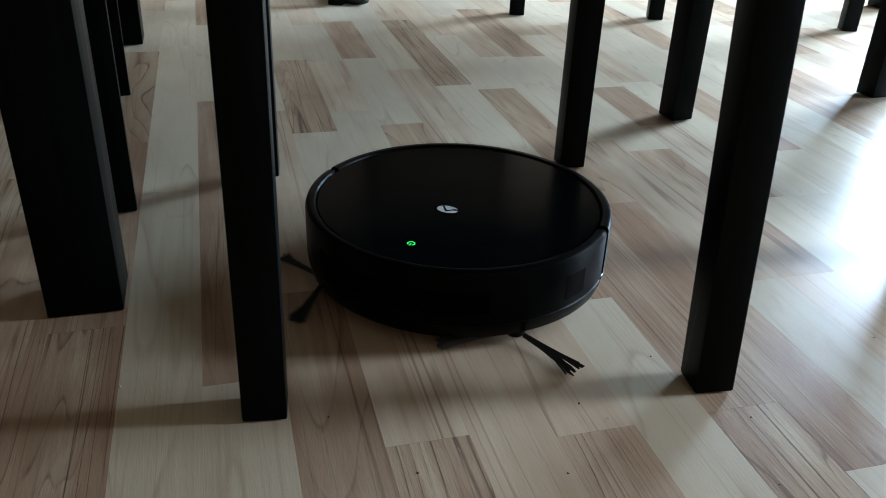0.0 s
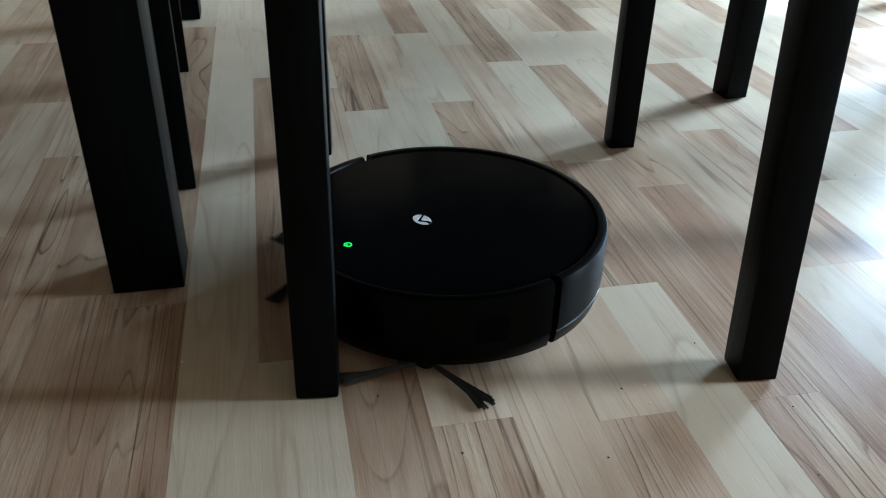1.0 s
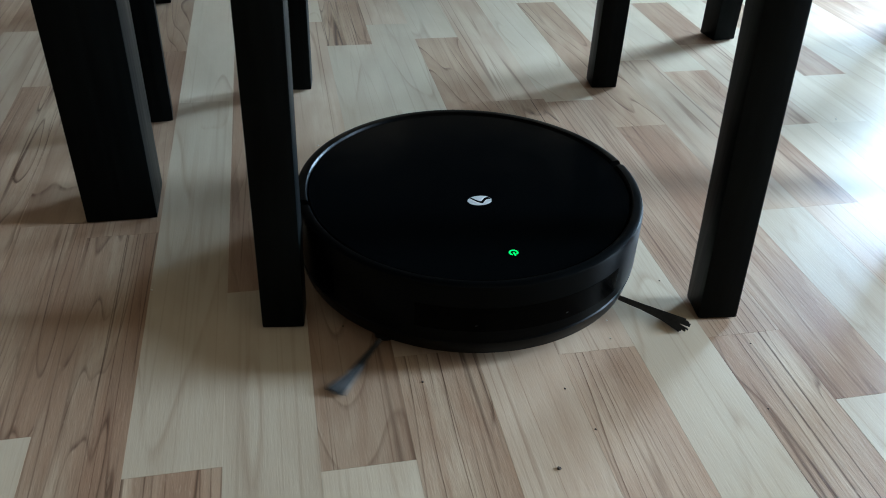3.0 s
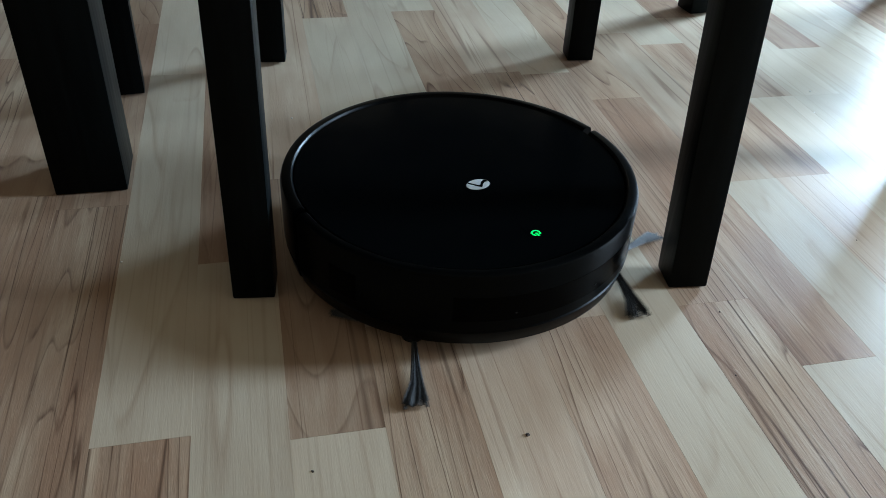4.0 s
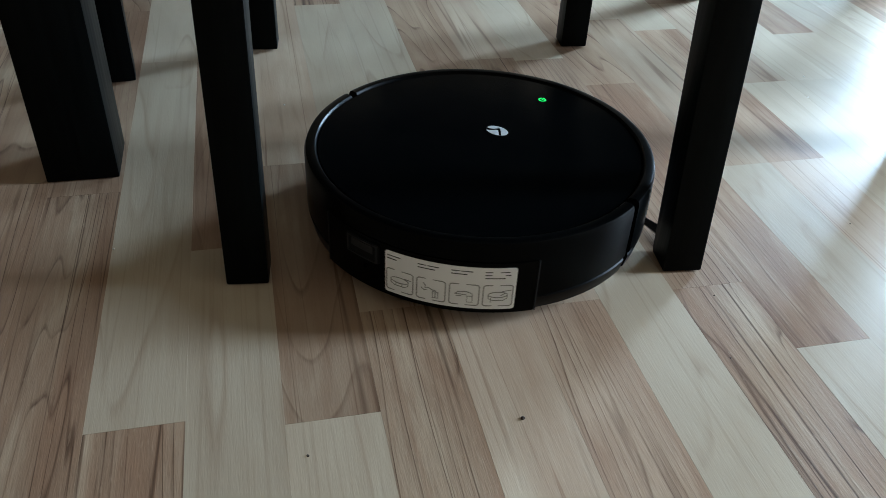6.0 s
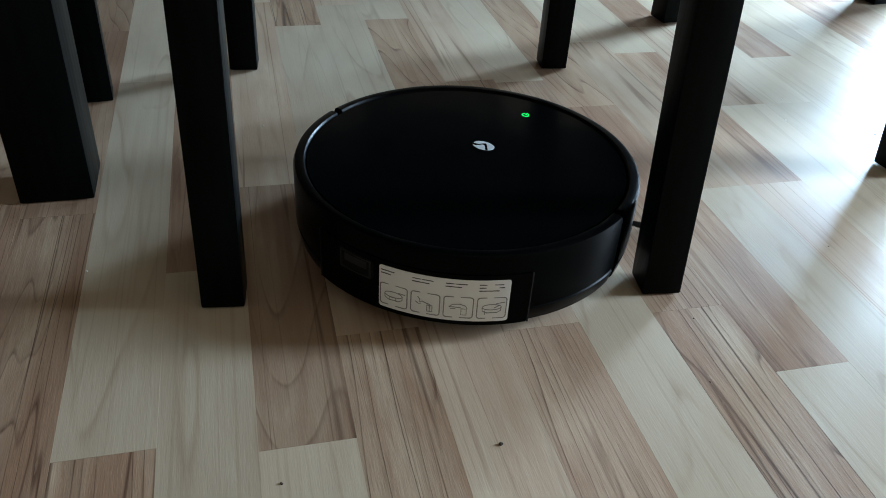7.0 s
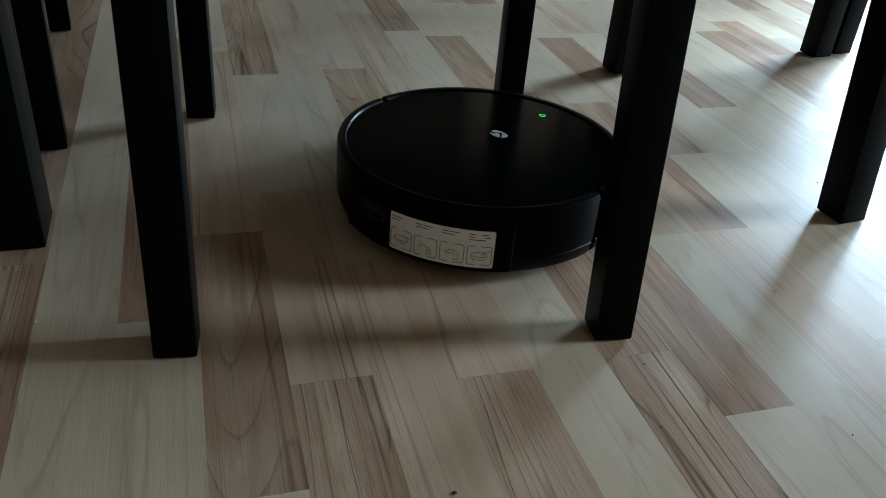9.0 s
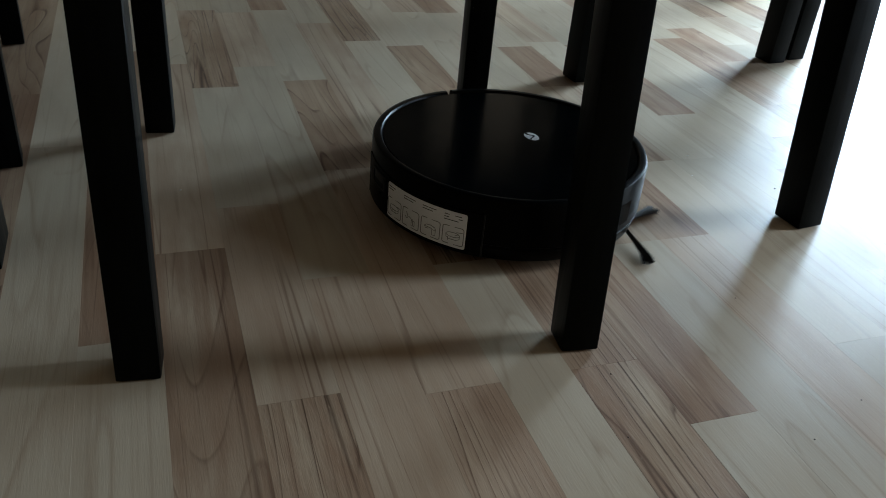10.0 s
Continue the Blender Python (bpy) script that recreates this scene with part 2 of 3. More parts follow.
floor = structure("floor", box(WEST, EAST, SOUTH, NORTH, -0.06, -0.008), JOINT, "laminate floor of mixed maple and walnut coloured strips")
structure("ceiling", box(WEST, EAST, SOUTH, NORTH, HIGH, HIGH + 0.12), CEILING, "plain unseen ceiling, coloured dark to keep bounced light low")
structure("wall_north", box(WEST - 0.15, EAST + 0.15, NORTH, NORTH + 0.15, -0.06, HIGH), WALL, "plain unseen wall, coloured dark and warm for the bounced light")
structure("wall_south", box(WEST - 0.15, EAST + 0.15, SOUTH - 0.15, SOUTH, -0.06, HIGH), WALL, "plain unseen wall, coloured dark and warm for the bounced light")
structure("wall_west", box(WEST - 0.15, WEST, SOUTH, NORTH, -0.06, HIGH), WALL, "plain unseen wall, coloured dark and warm for the bounced light")
bm = bmesh.new()
ends = [SOUTH] + [v for w in WINDOWS for v in w[:2]] + [NORTH]
for i in range(0, len(ends), 2):
    box(EAST, EAST + 0.15, ends[i], ends[i + 1], -0.06, HIGH, bm=bm)
for y0, y1, z0, z1 in WINDOWS:
    box(EAST, EAST + 0.15, y0, y1, z1, HIGH, bm=bm)
    box(EAST, EAST + 0.15, y0, y1, -0.06, z0, bm=bm)
structure("wall_east", bm, WALL, "unseen wall with two tall window openings, coloured dark and warm for the bounced light")
for i, (y0, y1, z0, z1) in enumerate(WINDOWS):
    w = tagged(thing(f"window_{i + 1}", "tall white framed window letting in daylight", "window"), kind="structure")
    bm = bmesh.new()
    for a in ((y0, y0 + 0.07, z0, z1), (y1 - 0.07, y1, z0, z1), (y0 + 0.07, y1 - 0.07, z0, z0 + 0.07), (y0 + 0.07, y1 - 0.07, z1 - 0.07, z1)):
        box(EAST + 0.03, EAST + 0.09, *a, bm=bm)
    part("window_frame", bm, WHITE_FRAME, w)
    p = part("pane", box(EAST + 0.055, EAST + 0.065, y0 + 0.07, y1 - 0.07, z0 + 0.07, z1 - 0.07), GLASS, w)
    p.visible_shadow = False
structure("baseboard", box(WEST, EAST, NORTH - 0.015, NORTH, 0.0, 0.07), SKIRTING, "white painted baseboard along the wall")


# ---- chairs and table ----
def leg(parent, x, y, top, wx, wy, turn, mat=BLACK_WOOD, taper=0.955, rake=0.0):
    """A square leg with rounded edges, a little slimmer at its foot."""
    bm = box(-wx / 2, wx / 2, -wy / 2, wy / 2, 0.0008, top, 0.0024, 2)
    for v in bm.verts:
        k = taper + (1 - taper) * min(1.0, v.co.z / 0.3)
        v.co.x *= k
        v.co.y = v.co.y * k + rake * v.co.z
    bmesh.ops.transform(bm, matrix=pose(x, y, 0, 0, 0, turn), verts=bm.verts)
    ob = part("leg", bm, mat, parent, smooth=True)
    pad = lathe([(0, 0), (wx * 0.3, 0), (wx * 0.32, 0.0004), (wx * 0.32, 0.0008), (0, 0.0008)], 16)
    bmesh.ops.transform(pad, matrix=pose(x, y, 0), verts=pad.verts)
    part("felt_pad", pad, MATTE, ob)
    return ob


RAKE = 0.1  # the back legs kick out behind


def chair(label, front_left, front_right, back_left, back_right, size=(0.0355, 0.0325)):
    """A dining chair from the places of its four legs; left and right as one sits on it."""
    fl, fr, bl, br = (Vector((*p, 0)) for p in (front_left, front_right, back_left, back_right))
    centre = (fl + fr + bl + br) / 4
    ahead = ((fl + fr) / 2 - (bl + br) / 2).normalized()
    turn = math.degrees(math.atan2(-ahead.x, ahead.y))
    base = pose(centre.x, centre.y, 0, 0, 0, turn)
    c = thing("dining_chair", label, "chair", "chairs round the table", base)
    inv = base.inverted()
    fl, fr, bl, br = (inv @ p for p in (fl, fr, bl, br))
    for p in (fl, fr):
        leg(c, p.x, p.y, 0.43, *size, 0)
    for p in (bl, br):
        leg(c, p.x, p.y, 0.43, *size, 0, rake=RAKE)
        p.y += RAKE * 0.43
        bm = box(p.x - size[0] / 2, p.x + size[0] / 2, p.y - size[1] / 2, p.y + size[1] / 2, 0.43, 0.96, 0.003, 1)
        for v in bm.verts:
            v.co.y -= max(0, v.co.z - 0.43) ** 1.5 * 0.16
        part("back_post", bm, BLACK_WOOD, c, smooth=True)
    # apron rails between the legs
    for a, b in ((fl, fr), (bl, br), (fl, bl), (fr, br)):
        d = b - a
        bm = box(0.015, d.length - 0.015, -0.009, 0.009, 0.395, 0.43, 0.002, 1)
        bmesh.ops.transform(bm, matrix=pose(a.x, a.y, 0, 0, 0, math.degrees(math.atan2(d.y, d.x))), verts=bm.verts)
        part("apron_rail", bm, BLACK_WOOD, c)
    o = 0.02
    pts = [(bl.x - o, bl.y + 0.02), (br.x + o, br.y + 0.02), (fr.x + o, fr.y + o), (fl.x - o, fl.y + o)]
    bm = slab(pts, 0.431, 0.472)
    bmesh.ops.bevel(bm, geom=bm.edges[:], offset=0.012, segments=3, affect="EDGES")
    part("seat", bm, SEAT_CLOTH, c, "dark upholstered seat", smooth=True)
    for z in (0.62, 0.74, 0.86):
        bm = box(bl.x + 0.017, br.x - 0.017, -0.008, 0.008, z, z + 0.06, 0.002, 1)
        y = bl.y - (z + 0.03 - 0.43) ** 1.5 * 0.16
        bmesh.ops.translate(bm, vec=(0, y, 0), verts=bm.verts)
        part("back_slat", bm, BLACK_WOOD, c)
    return c


CHAIR = "black stained wooden dining chair, square legs, "
chair(CHAIR + "over the robot vacuum", (-0.047, -0.134), (0.349, -0.173), (-0.082, -0.599), (0.278, -0.642))
chair(CHAIR + "in the window light", (0.592, -0.021), (1.003, 0.030), (0.643, -0.492), (1.050, -0.440), (0.038, 0.040))
chair(CHAIR + "pushed close beside another chair", (1.056, 0.044), (1.455, 0.075), (1.10, -0.425), (1.50, -0.40), (0.038, 0.040))
chair(CHAIR + "at the table end", (-0.245, 0.220), (-0.213, -0.205), (-0.690, 0.170), (-0.660, -0.240))
chair(CHAIR + "facing the table", (0.580, 0.690), (0.187, 0.830), (0.720, 1.105), (0.340, 1.240))
chair(CHAIR + "beside the window", (1.293, 0.460), (0.889, 0.613), (1.430, 0.890), (1.040, 1.040))


def table():
    t = thing("dining_table", "black stained dining table with thick square legs", "table", at=pose(0.62, 0.06, 0, 0, 0, 1.5))
    inv = t.matrix_world.inverted()
    places = [inv @ Vector((x, y, 0)) for x, y in ((-0.229, -0.400), (-0.257, 0.545), (1.60, -0.290), (1.578, 0.668))]
    for p in places:
        leg(t, p.x, p.y, 0.70, 0.067, 0.067, -1.0, taper=0.97)
    xs, ys = [p.x for p in places], [p.y for p in places]
    x0, x1, y0, y1 = min(xs), max(xs), min(ys), max(ys)
    part("tabletop", box(x0 - 0.05, x1 + 0.05, y0 - 0.05, y1 + 0.05, 0.70, 0.735, 0.004, 2), BLACK_WOOD, t, "dark stained wooden top")
    for a in ((x0 + 0.03, x1 - 0.03, y0 - 0.012, y0 + 0.012), (x0 + 0.03, x1 - 0.03, y1 - 0.012, y1 + 0.012), (x0 - 0.012, x0 + 0.012, y0 + 0.03, y1 - 0.03), (x1 - 0.012, x1 + 0.012, y0 + 0.03, y1 - 0.03)):
        part("apron", box(*a, 0.64, 0.70, 0.002, 1), BLACK_WOOD, t)


table()


# ---- robot vacuum: x ahead, z up from the floor ----
R = 0.1495
SHELL = [(R - 0.0105, 0.0768), (R - 0.0088, 0.0790), (R - 0.0042, 0.0795), (R - 0.0013, 0.0782), (R, 0.0750), (R, 0.0300), (R - 0.0014, 0.0288), (R - 0.0014, 0.0270),
         (R - 0.0004, 0.0260), (R - 0.0030, 0.0140), (R - 0.0060, 0.0115), (R - 0.0240, 0.0115), (R - 0.0240, 0.0200), (R - 0.0085, 0.0240), (R - 0.0085, 0.0690), (R - 0.0105, 0.0710)]


def curved_patch(a0, a1, z0, z1, r0, r1, steps=14):
    """A plate that follows the shell's curve."""
    return arc_sweep([(r0, z0), (r1, z0), (r1, z1), (r0, z1)], a0, a1, steps)


def rounded_patch(a0, a1, z0, z1, corner, r0, r1):
    """A curved plate with rounded corners."""
    half_w, half_h = radians(a1 - a0) * R / 2, (z1 - z0) / 2
    pts = []
    for sx, sy, start in ((1, 1, 0), (-1, 1, 90), (-1, -1, 180), (1, -1, 270)):
        for k in range(5):
            a = radians(start + 22.5 * k)
            pts.append((sx * (half_w - corner) + corner * math.cos(a), sy * (half_h - corner) + corner * math.sin(a)))
    bm = slab(pts, 0.0, 1.0)
    bmesh.ops.triangulate(bm, faces=[f for f in bm.faces if len(f.verts) > 4])
    for k in range(1, 12):
        x = -half_w + 2 * half_w * k / 12
        bmesh.ops.bisect_plane(bm, geom=bm.verts[:] + bm.edges[:] + bm.faces[:], plane_co=(x, 0, 0), plane_no=(1, 0, 0))
    mid = radians((a0 + a1) / 2)
    for v in bm.verts:
        r, a = r0 + (r1 - r0) * v.co.z, mid + v.co.x / R
        v.co = (r * math.cos(a), r * math.sin(a), (z0 + z1) / 2 + v.co.y)
    return bm


def stroke(points, width, z0, z1, bm=None):
    """A flat line of that width through (x, y) points."""
    bm = bm or bmesh.new()
    sides = []
    for i, p in enumerate(points):
        a, b = Vector(points[max(0, i - 1)]), Vector(points[min(len(points) - 1, i + 1)])
        n = (b - a).normalized()
        n = Vector((-n.y, n.x)) * width / 2
        sides.append([bm.verts.new((p[0] + s * n.x, p[1] + s * n.y, z)) for s in (1, -1) for z in (z0, z1)])
    for p, q in zip(sides, sides[1:]):
        for a, b in ((0, 1), (1, 3), (3, 2), (2, 0)):
            bm.faces.new((p[a], p[b], q[b], q[a]))
    for e in (sides[0], sides[-1]):
        bm.faces.new((e[0], e[1], e[3], e[2]))
    return bm


def wrap(bm, angle, z, r):
    """Bends a flat drawing (x along the curve, y up, z outwards) on to the shell."""
    for v in bm.verts:
        a, rr = radians(angle) + v.co.x / R, r + v.co.z
        v.co = (rr * math.cos(a), rr * math.sin(a), z + v.co.y)
    return bm


def robot_vacuum():
    r = thing("robot_vacuum", "round black robot vacuum cleaner with a green power light", "robot vacuum")
    part("chassis", lathe([(0, 0.009), (0.122, 0.009), (0.132, 0.012), (0.138, 0.018), (0.138, 0.060), (0.130, 0.066), (0, 0.066)], 72), MATTE, r, smooth=True)
    bumper = part("bumper", arc_sweep(SHELL, -89.4, 89.4, 72), SATIN, r, "curved satin black front bumper", smooth=True)
    rear = part("rear_shell", arc_sweep(SHELL, 92.4, 267.6, 72), SATIN, r, "satin black rear side wall", smooth=True)
    part("sensor_window", curved_patch(-34, 34, 0.038, 0.060, R - 0.002, R + 0.0002, 40), SENSOR, bumper, "dark glossy sensor strip", smooth=True)
    for a in (-68, 68):
        part("sensor_window", curved_patch(a - 5, a + 5, 0.036, 0.060, R - 0.002, R + 0.0002, 8), SENSOR, bumper, smooth=True)
    for a in (-16, 12):
        b = lathe([(0, 0), (0.0007, 0), (0.0007, 0.0004), (0, 0.0004)], 10)
        bmesh.ops.transform(b, matrix=pose(0, 0, 0, 0, 0, a) @ pose(R + 0.0003, 0, 0.044, 0, 90, 0), verts=b.verts)
        part("sensor_dot", b, EDGE, bumper)
    # lid in two pieces with a straight seam ahead of the emblem
    seam, rl = 0.066, 0.1378
    half = math.acos(seam / rl)
    back = [(rl * math.cos(a), rl * math.sin(a)) for a in np.linspace(half, 2 * math.pi - half, 97)]
    front = [(rl * math.cos(a), rl * math.sin(a)) for a in np.linspace(-half, half, 49)]
    for name, pts, dx in (("lid", back, -0.00008), ("front_panel", front, 0.00008)):
        bm = slab([(x + dx, y) for x, y in pts], 0.066, 0.0774)
        rim = [e for e in bm.edges if all(v.co.z > 0.07 for v in e.verts) and any(abs(v.co.x - seam) > 0.001 for v in e.verts)]
        bmesh.ops.bevel(bm, geom=rim, offset=0.0009, segments=2, affect="EDGES")
        lid = part(name, bm, GLOSS, r, "glossy black top", smooth=True)
        if name == "lid":
            top = lid
        else:
            panel = lid
    part("trim_ring", arc_sweep([(0.1338, 0.0735), (0.1348, 0.0735), (0.1348, 0.0765), (0.1338, 0.0765)], 0, 360, 96), SATIN, r, smooth=True)
    # emblem: a mound and a crescent over it, with a dark gap between
    zt = 0.0774
    wave = []
    for k in range(33):
        u = -0.0104 + 0.0208 * k / 32
        wave.append((u, 0.0052 * math.exp(-((u + 0.0006) / 0.0034) ** 2) - 0.0022 - 0.0045 * max(0.0, (u - 0.0035) / 0.004)))
    for sign in (1, -1):
        edge, curve = [], []
        for x, y in wave:
            lim = 0.0074 * math.sqrt(max(0.0, 1 - (x / 0.0105) ** 2))
            y = max(-lim, min(lim, y + sign * 0.0018))
            edge.append((x, y))
            curve.append((x, sign * lim))
        pts = edge + curve[::-1][1:-1]
        b = slab([(0.0276 + y, -x) for x, y in pts], zt, zt + 0.0003)
        part("emblem", b, GREY_PRINT, top, "light grey printed emblem")
    # power light: an open ring and a bar
    cx = 0.1065
    ring = [(cx + 0.0031 * math.cos(radians(a)), 0.0031 * math.sin(radians(a))) for a in range(35, 326, 10)]
    b = stroke(ring, 0.0010, zt + 0.0002, zt + 0.0005)
    stroke([(cx, 0), (cx + 0.004, 0)], 0.0010, zt + 0.0002, zt + 0.0005, b)
    oval = [(0.0960 + 0.017 * math.cos(radians(a)), 0.0055 * math.sin(radians(a))) for a in range(0, 360, 10)]
    button = part("power_button", slab(oval, zt - 0.001, zt + 0.0002), GLOSS, panel, "glossy oval touch panel")
    part("power_light", b, LED, button, "glowing green power symbol")
    # dust box at the back with its label
    bin_ = part("dust_box", curved_patch(163, 231, 0.0155, 0.0625, R - 0.02, R + 0.0012, 28), SATIN, r, "black dust box with a paper label", smooth=True)
    button = part("release_button", rounded_patch(172.0, 184.5, 0.0415, 0.0590, 0.002, R, R + 0.0020), MATTE, bin_, smooth=True)
    for a0, a1, z0, z1 in ((172.6, 183.9, 0.0572, 0.0584), (172.6, 183.9, 0.0421, 0.0432), (172.6, 173.2, 0.0432, 0.0572), (183.3, 183.9, 0.0432, 0.0572)):
        part("button_rim", curved_patch(a0, a1, z0, z1, R, R + 0.0032, 8), EDGE, button, smooth=True)
    part("button_lip", curved_patch(174.2, 182.3, 0.0492, 0.0560, R, R + 0.0026, 8), EDGE, button, smooth=True)
    part("screw_hole", rounded_patch(178.6, 180.0, 0.0330, 0.0366, 0.001, R, R + 0.0016), GLOSS, bin_)
    for a0 in (162.4, 231.2):
        part("dust_box_edge", curved_patch(a0, a0 + 0.35, 0.0155, 0.0625, R - 0.004, R + 0.0018, 2), EDGE, bin_)
    lab = part("paper_label", rounded_patch(186.5, 225.0, 0.0195, 0.0585, 0.0022, R + 0.001, R + 0.0016), LABEL, r, "white label with four small drawings", smooth=True)
    rl = R + 0.0016
    widths = [[0.011, 0.008], [0.016, 0.013], [0.016, 0.012], [0.018, 0.019, 0.015]]
    for k in range(4):
        mid = 191.2 + 9.6 * k
        for j, wd in enumerate(widths[k]):
            b = stroke([(-0.0105, 0), (-0.0105 + wd, 0)], 0.0008, 0, 0.0002)
            bmesh.ops.translate(b, vec=(0, 0.0545 - 0.0028 * j - 0.039, 0), verts=b.verts)
            wrap(b, mid, 0.039, rl)
            part("text_bar", b, INK, lab)
        hw, hh, c = 0.0110, 0.0098, 0.0022
        pts = []
        for sx, sy, s in ((1, 1, 0), (-1, 1, 90), (-1, -1, 180), (1, -1, 270)):
            pts += [(sx * (hw - c) + c * math.cos(radians(s + 30 * q)), sy * (hh - c) + c * math.sin(radians(s + 30 * q))) for q in range(4)]
        b = stroke(pts + pts[:2], 0.0008, 0, 0.0002)
        wrap(b, mid, 0.0325, rl)
        part("drawing_frame", b, SKETCH, lab)
        # small sketches inside the boxes
        oval = [(0.0072 * math.cos(radians(a)), 0.0012 + 0.0026 * math.sin(radians(a))) for a in range(0, 361, 20)]
        base = [(-0.0072, 0.0012), (-0.0070, -0.0022), (-0.004, -0.0042), (0.004, -0.0042), (0.0070, -0.0022), (0.0072, 0.0012)]
        lines = {0: [oval, base, [(-0.003, -0.004), (-0.003, -0.0016), (0.002, -0.0016), (0.002, -0.004)], [(0.004, 0.004), (0.0095, 0.0035)]],
                 1: [[(-0.006, 0.006), (-0.004, 0.0035), (-0.0045, 0.001), (-0.002, 0.002), (0.001, 0.0005), (0.004, 0.0)], [(-0.0075, 0.001), (-0.005, -0.001), (-0.003, 0.0)], [(0.0015, -0.001), (0.0055, -0.001), (0.0055, -0.0068), (0.0015, -0.0068), (0.0015, -0.001)], [(0.0035, -0.001), (0.0035, -0.0068)]],
                 2: [[(-0.007, 0.0005), (-0.0045, 0.003), (0.001, 0.0036), (0.0055, 0.002), (0.0066, -0.0005)], [(-0.007, 0.0005), (-0.003, 0.0006), (0.002, 0.0002)], [(0.0022, -0.0008), (0.0062, -0.0008), (0.0062, -0.0066), (0.0022, -0.0066), (0.0022, -0.0008)], [(-0.006, -0.0012), (-0.002, -0.001)]],
                 3: [oval, base, [(-0.005, -0.006), (-0.005, -0.002)], [(0.003, 0.0045), (0.0098, 0.0055)], [(0.002, 0.0005), (0.006, 0.003)]]}[k]
        for ln in lines:
            b = stroke(ln, 0.00055, 0, 0.00025)
            wrap(b, mid, 0.0322, rl)
            part("drawing_line", b, SKETCH, lab)
    # charging contacts and wheels below
    for y in (0.115, -0.115):
        b = lathe([(0, -0.008), (0.030, -0.008), (0.033, -0.006), (0.033, 0.006), (0.030, 0.008), (0, 0.008)], 28)
        bmesh.ops.transform(b, matrix=pose(-0.01, y * 0.9, 0.033, 90, 0, 0), verts=b.verts)
        part("wheel", b, RUBBER, r, "black rubber drive wheel", smooth=True)
    b = lathe([(0, -0.006), (0.009, -0.006), (0.011, 0), (0.009, 0.006), (0, 0.006)], 20)
    bmesh.ops.transform(b, matrix=pose(0.105, 0, 0.011, 90, 0, 0), verts=b.verts)
    part("caster_wheel", b, RUBBER, r, smooth=True)
    brushes = []
    for y in (HUB[1], -HUB[1]):
        hub = part("side_brush", lathe([(0, 0.005), (0.007, 0.005), (0.009, 0.007), (0.009, 0.012), (0, 0.012)], 20), MATTE, r, "three-armed spinning side brush", smooth=True)
        hub.matrix_basis = pose(HUB[0], y, 0)
        for k in range(3):
            rng = random.Random(k + 5)
            b = bmesh.new()
            for q in range(26):
                s, lift = rng.uniform(-1, 1), rng.uniform(-1, 1)
                d = rng.uniform(0.86, 0.98)
                pts = [(0.010, 0.0012 * s), (0.034 * d, 0.0022 * s - 0.001), (0.055 * d, 0.0042 * s - 0.002), (0.074 * d, 0.0088 * s - 0.0045)]
                zs = [0.0075 + 0.001 * lift, 0.0062 + 0.001 * lift, 0.0045 + 0.0015 * lift, 0.0030 + 0.0018 * lift]
                rows = [[b.verts.new((x, yy + w, z)) for w in (-0.001, 0.001)] + [b.verts.new((x, yy, z + 0.0014))] for (x, yy), z in zip(pts, zs)]
                for p, n in zip(rows, rows[1:]):
                    for a in range(3):
                        b.faces.new((p[a], p[(a + 1) % 3], n[(a + 1) % 3], n[a]))
            arm = part("bristle_arm", b, BRISTLE, hub)
            arm.matrix_basis = pose(0, 0, 0, 0, 0, 120 * k)
        brushes.append(hub)
    return r, brushes


HUB = (0.093, 0.098)
robot, side_brushes = robot_vacuum()


# ---- crumbs and small things on the floor ----
def crumb(x, y, size, mat, label):
    bm = bmesh.new()
    bmesh.ops.create_icosphere(bm, subdivisions=2, radius=size)
    rng = random.Random(round(x * 1000) * 7 + round(y * 1000))
    for v in bm.verts:
        v.co *= rng.uniform(0.65, 1.2)
        v.co.z *= 0.6
    low = min(v.co.z for v in bm.verts)
    bmesh.ops.translate(bm, vec=(0, 0, -low), verts=bm.verts)
    ob = part("crumb", bm, mat, label=label)
    ob.matrix_basis = pose(x, y, 0, 0, 0, rng.uniform(0, 360))
    return tagged(ob, category="crumb", group="crumbs on the floor")


def slipper():
    bm = bmesh.new()
    bmesh.ops.create_uvsphere(bm, u_segments=28, v_segments=16, radius=1.0)
    for v in bm.verts:
        x, y, z = v.co
        v.co = (x * (0.030 + 0.006 * y), y * 0.105, max(0.0, (z + 0.55) * (0.026 - 0.006 * y)))
    ob = part("slipper", bm, RUBBER, label="dark slipper lying on the floor beside a chair leg", smooth=True)
    ob.matrix_basis = pose(0.205, 0.898, 0, 0, 0, 208)
    tagged(ob, category="slipper")


slipper()
for x, y, s in ((0.094, -0.790, 0.0024), (0.669, -0.417, 0.0020), (0.289, -0.691, 0.0012), (0.468, -0.616, 0.0013), (0.266, -0.761, 0.0011), (0.411, -0.799, 0.0012),
                (-0.052, -0.795, 0.0016), (0.484, -0.770, 0.0012)):
    crumb(x, y, s * 0.62, CRUMB, "tiny dark crumb lying on the laminate")
for x, y, s in ((-0.034, -0.303, 0.0016), (0.609, -0.313, 0.0018), (-0.192, -0.547, 0.0014), (0.581, -0.367, 0.0012), (0.046, 0.701, 0.0018)):
    crumb(x, y, s * 0.75, PALE_CRUMB, "tiny pale crumb lying on the laminate")
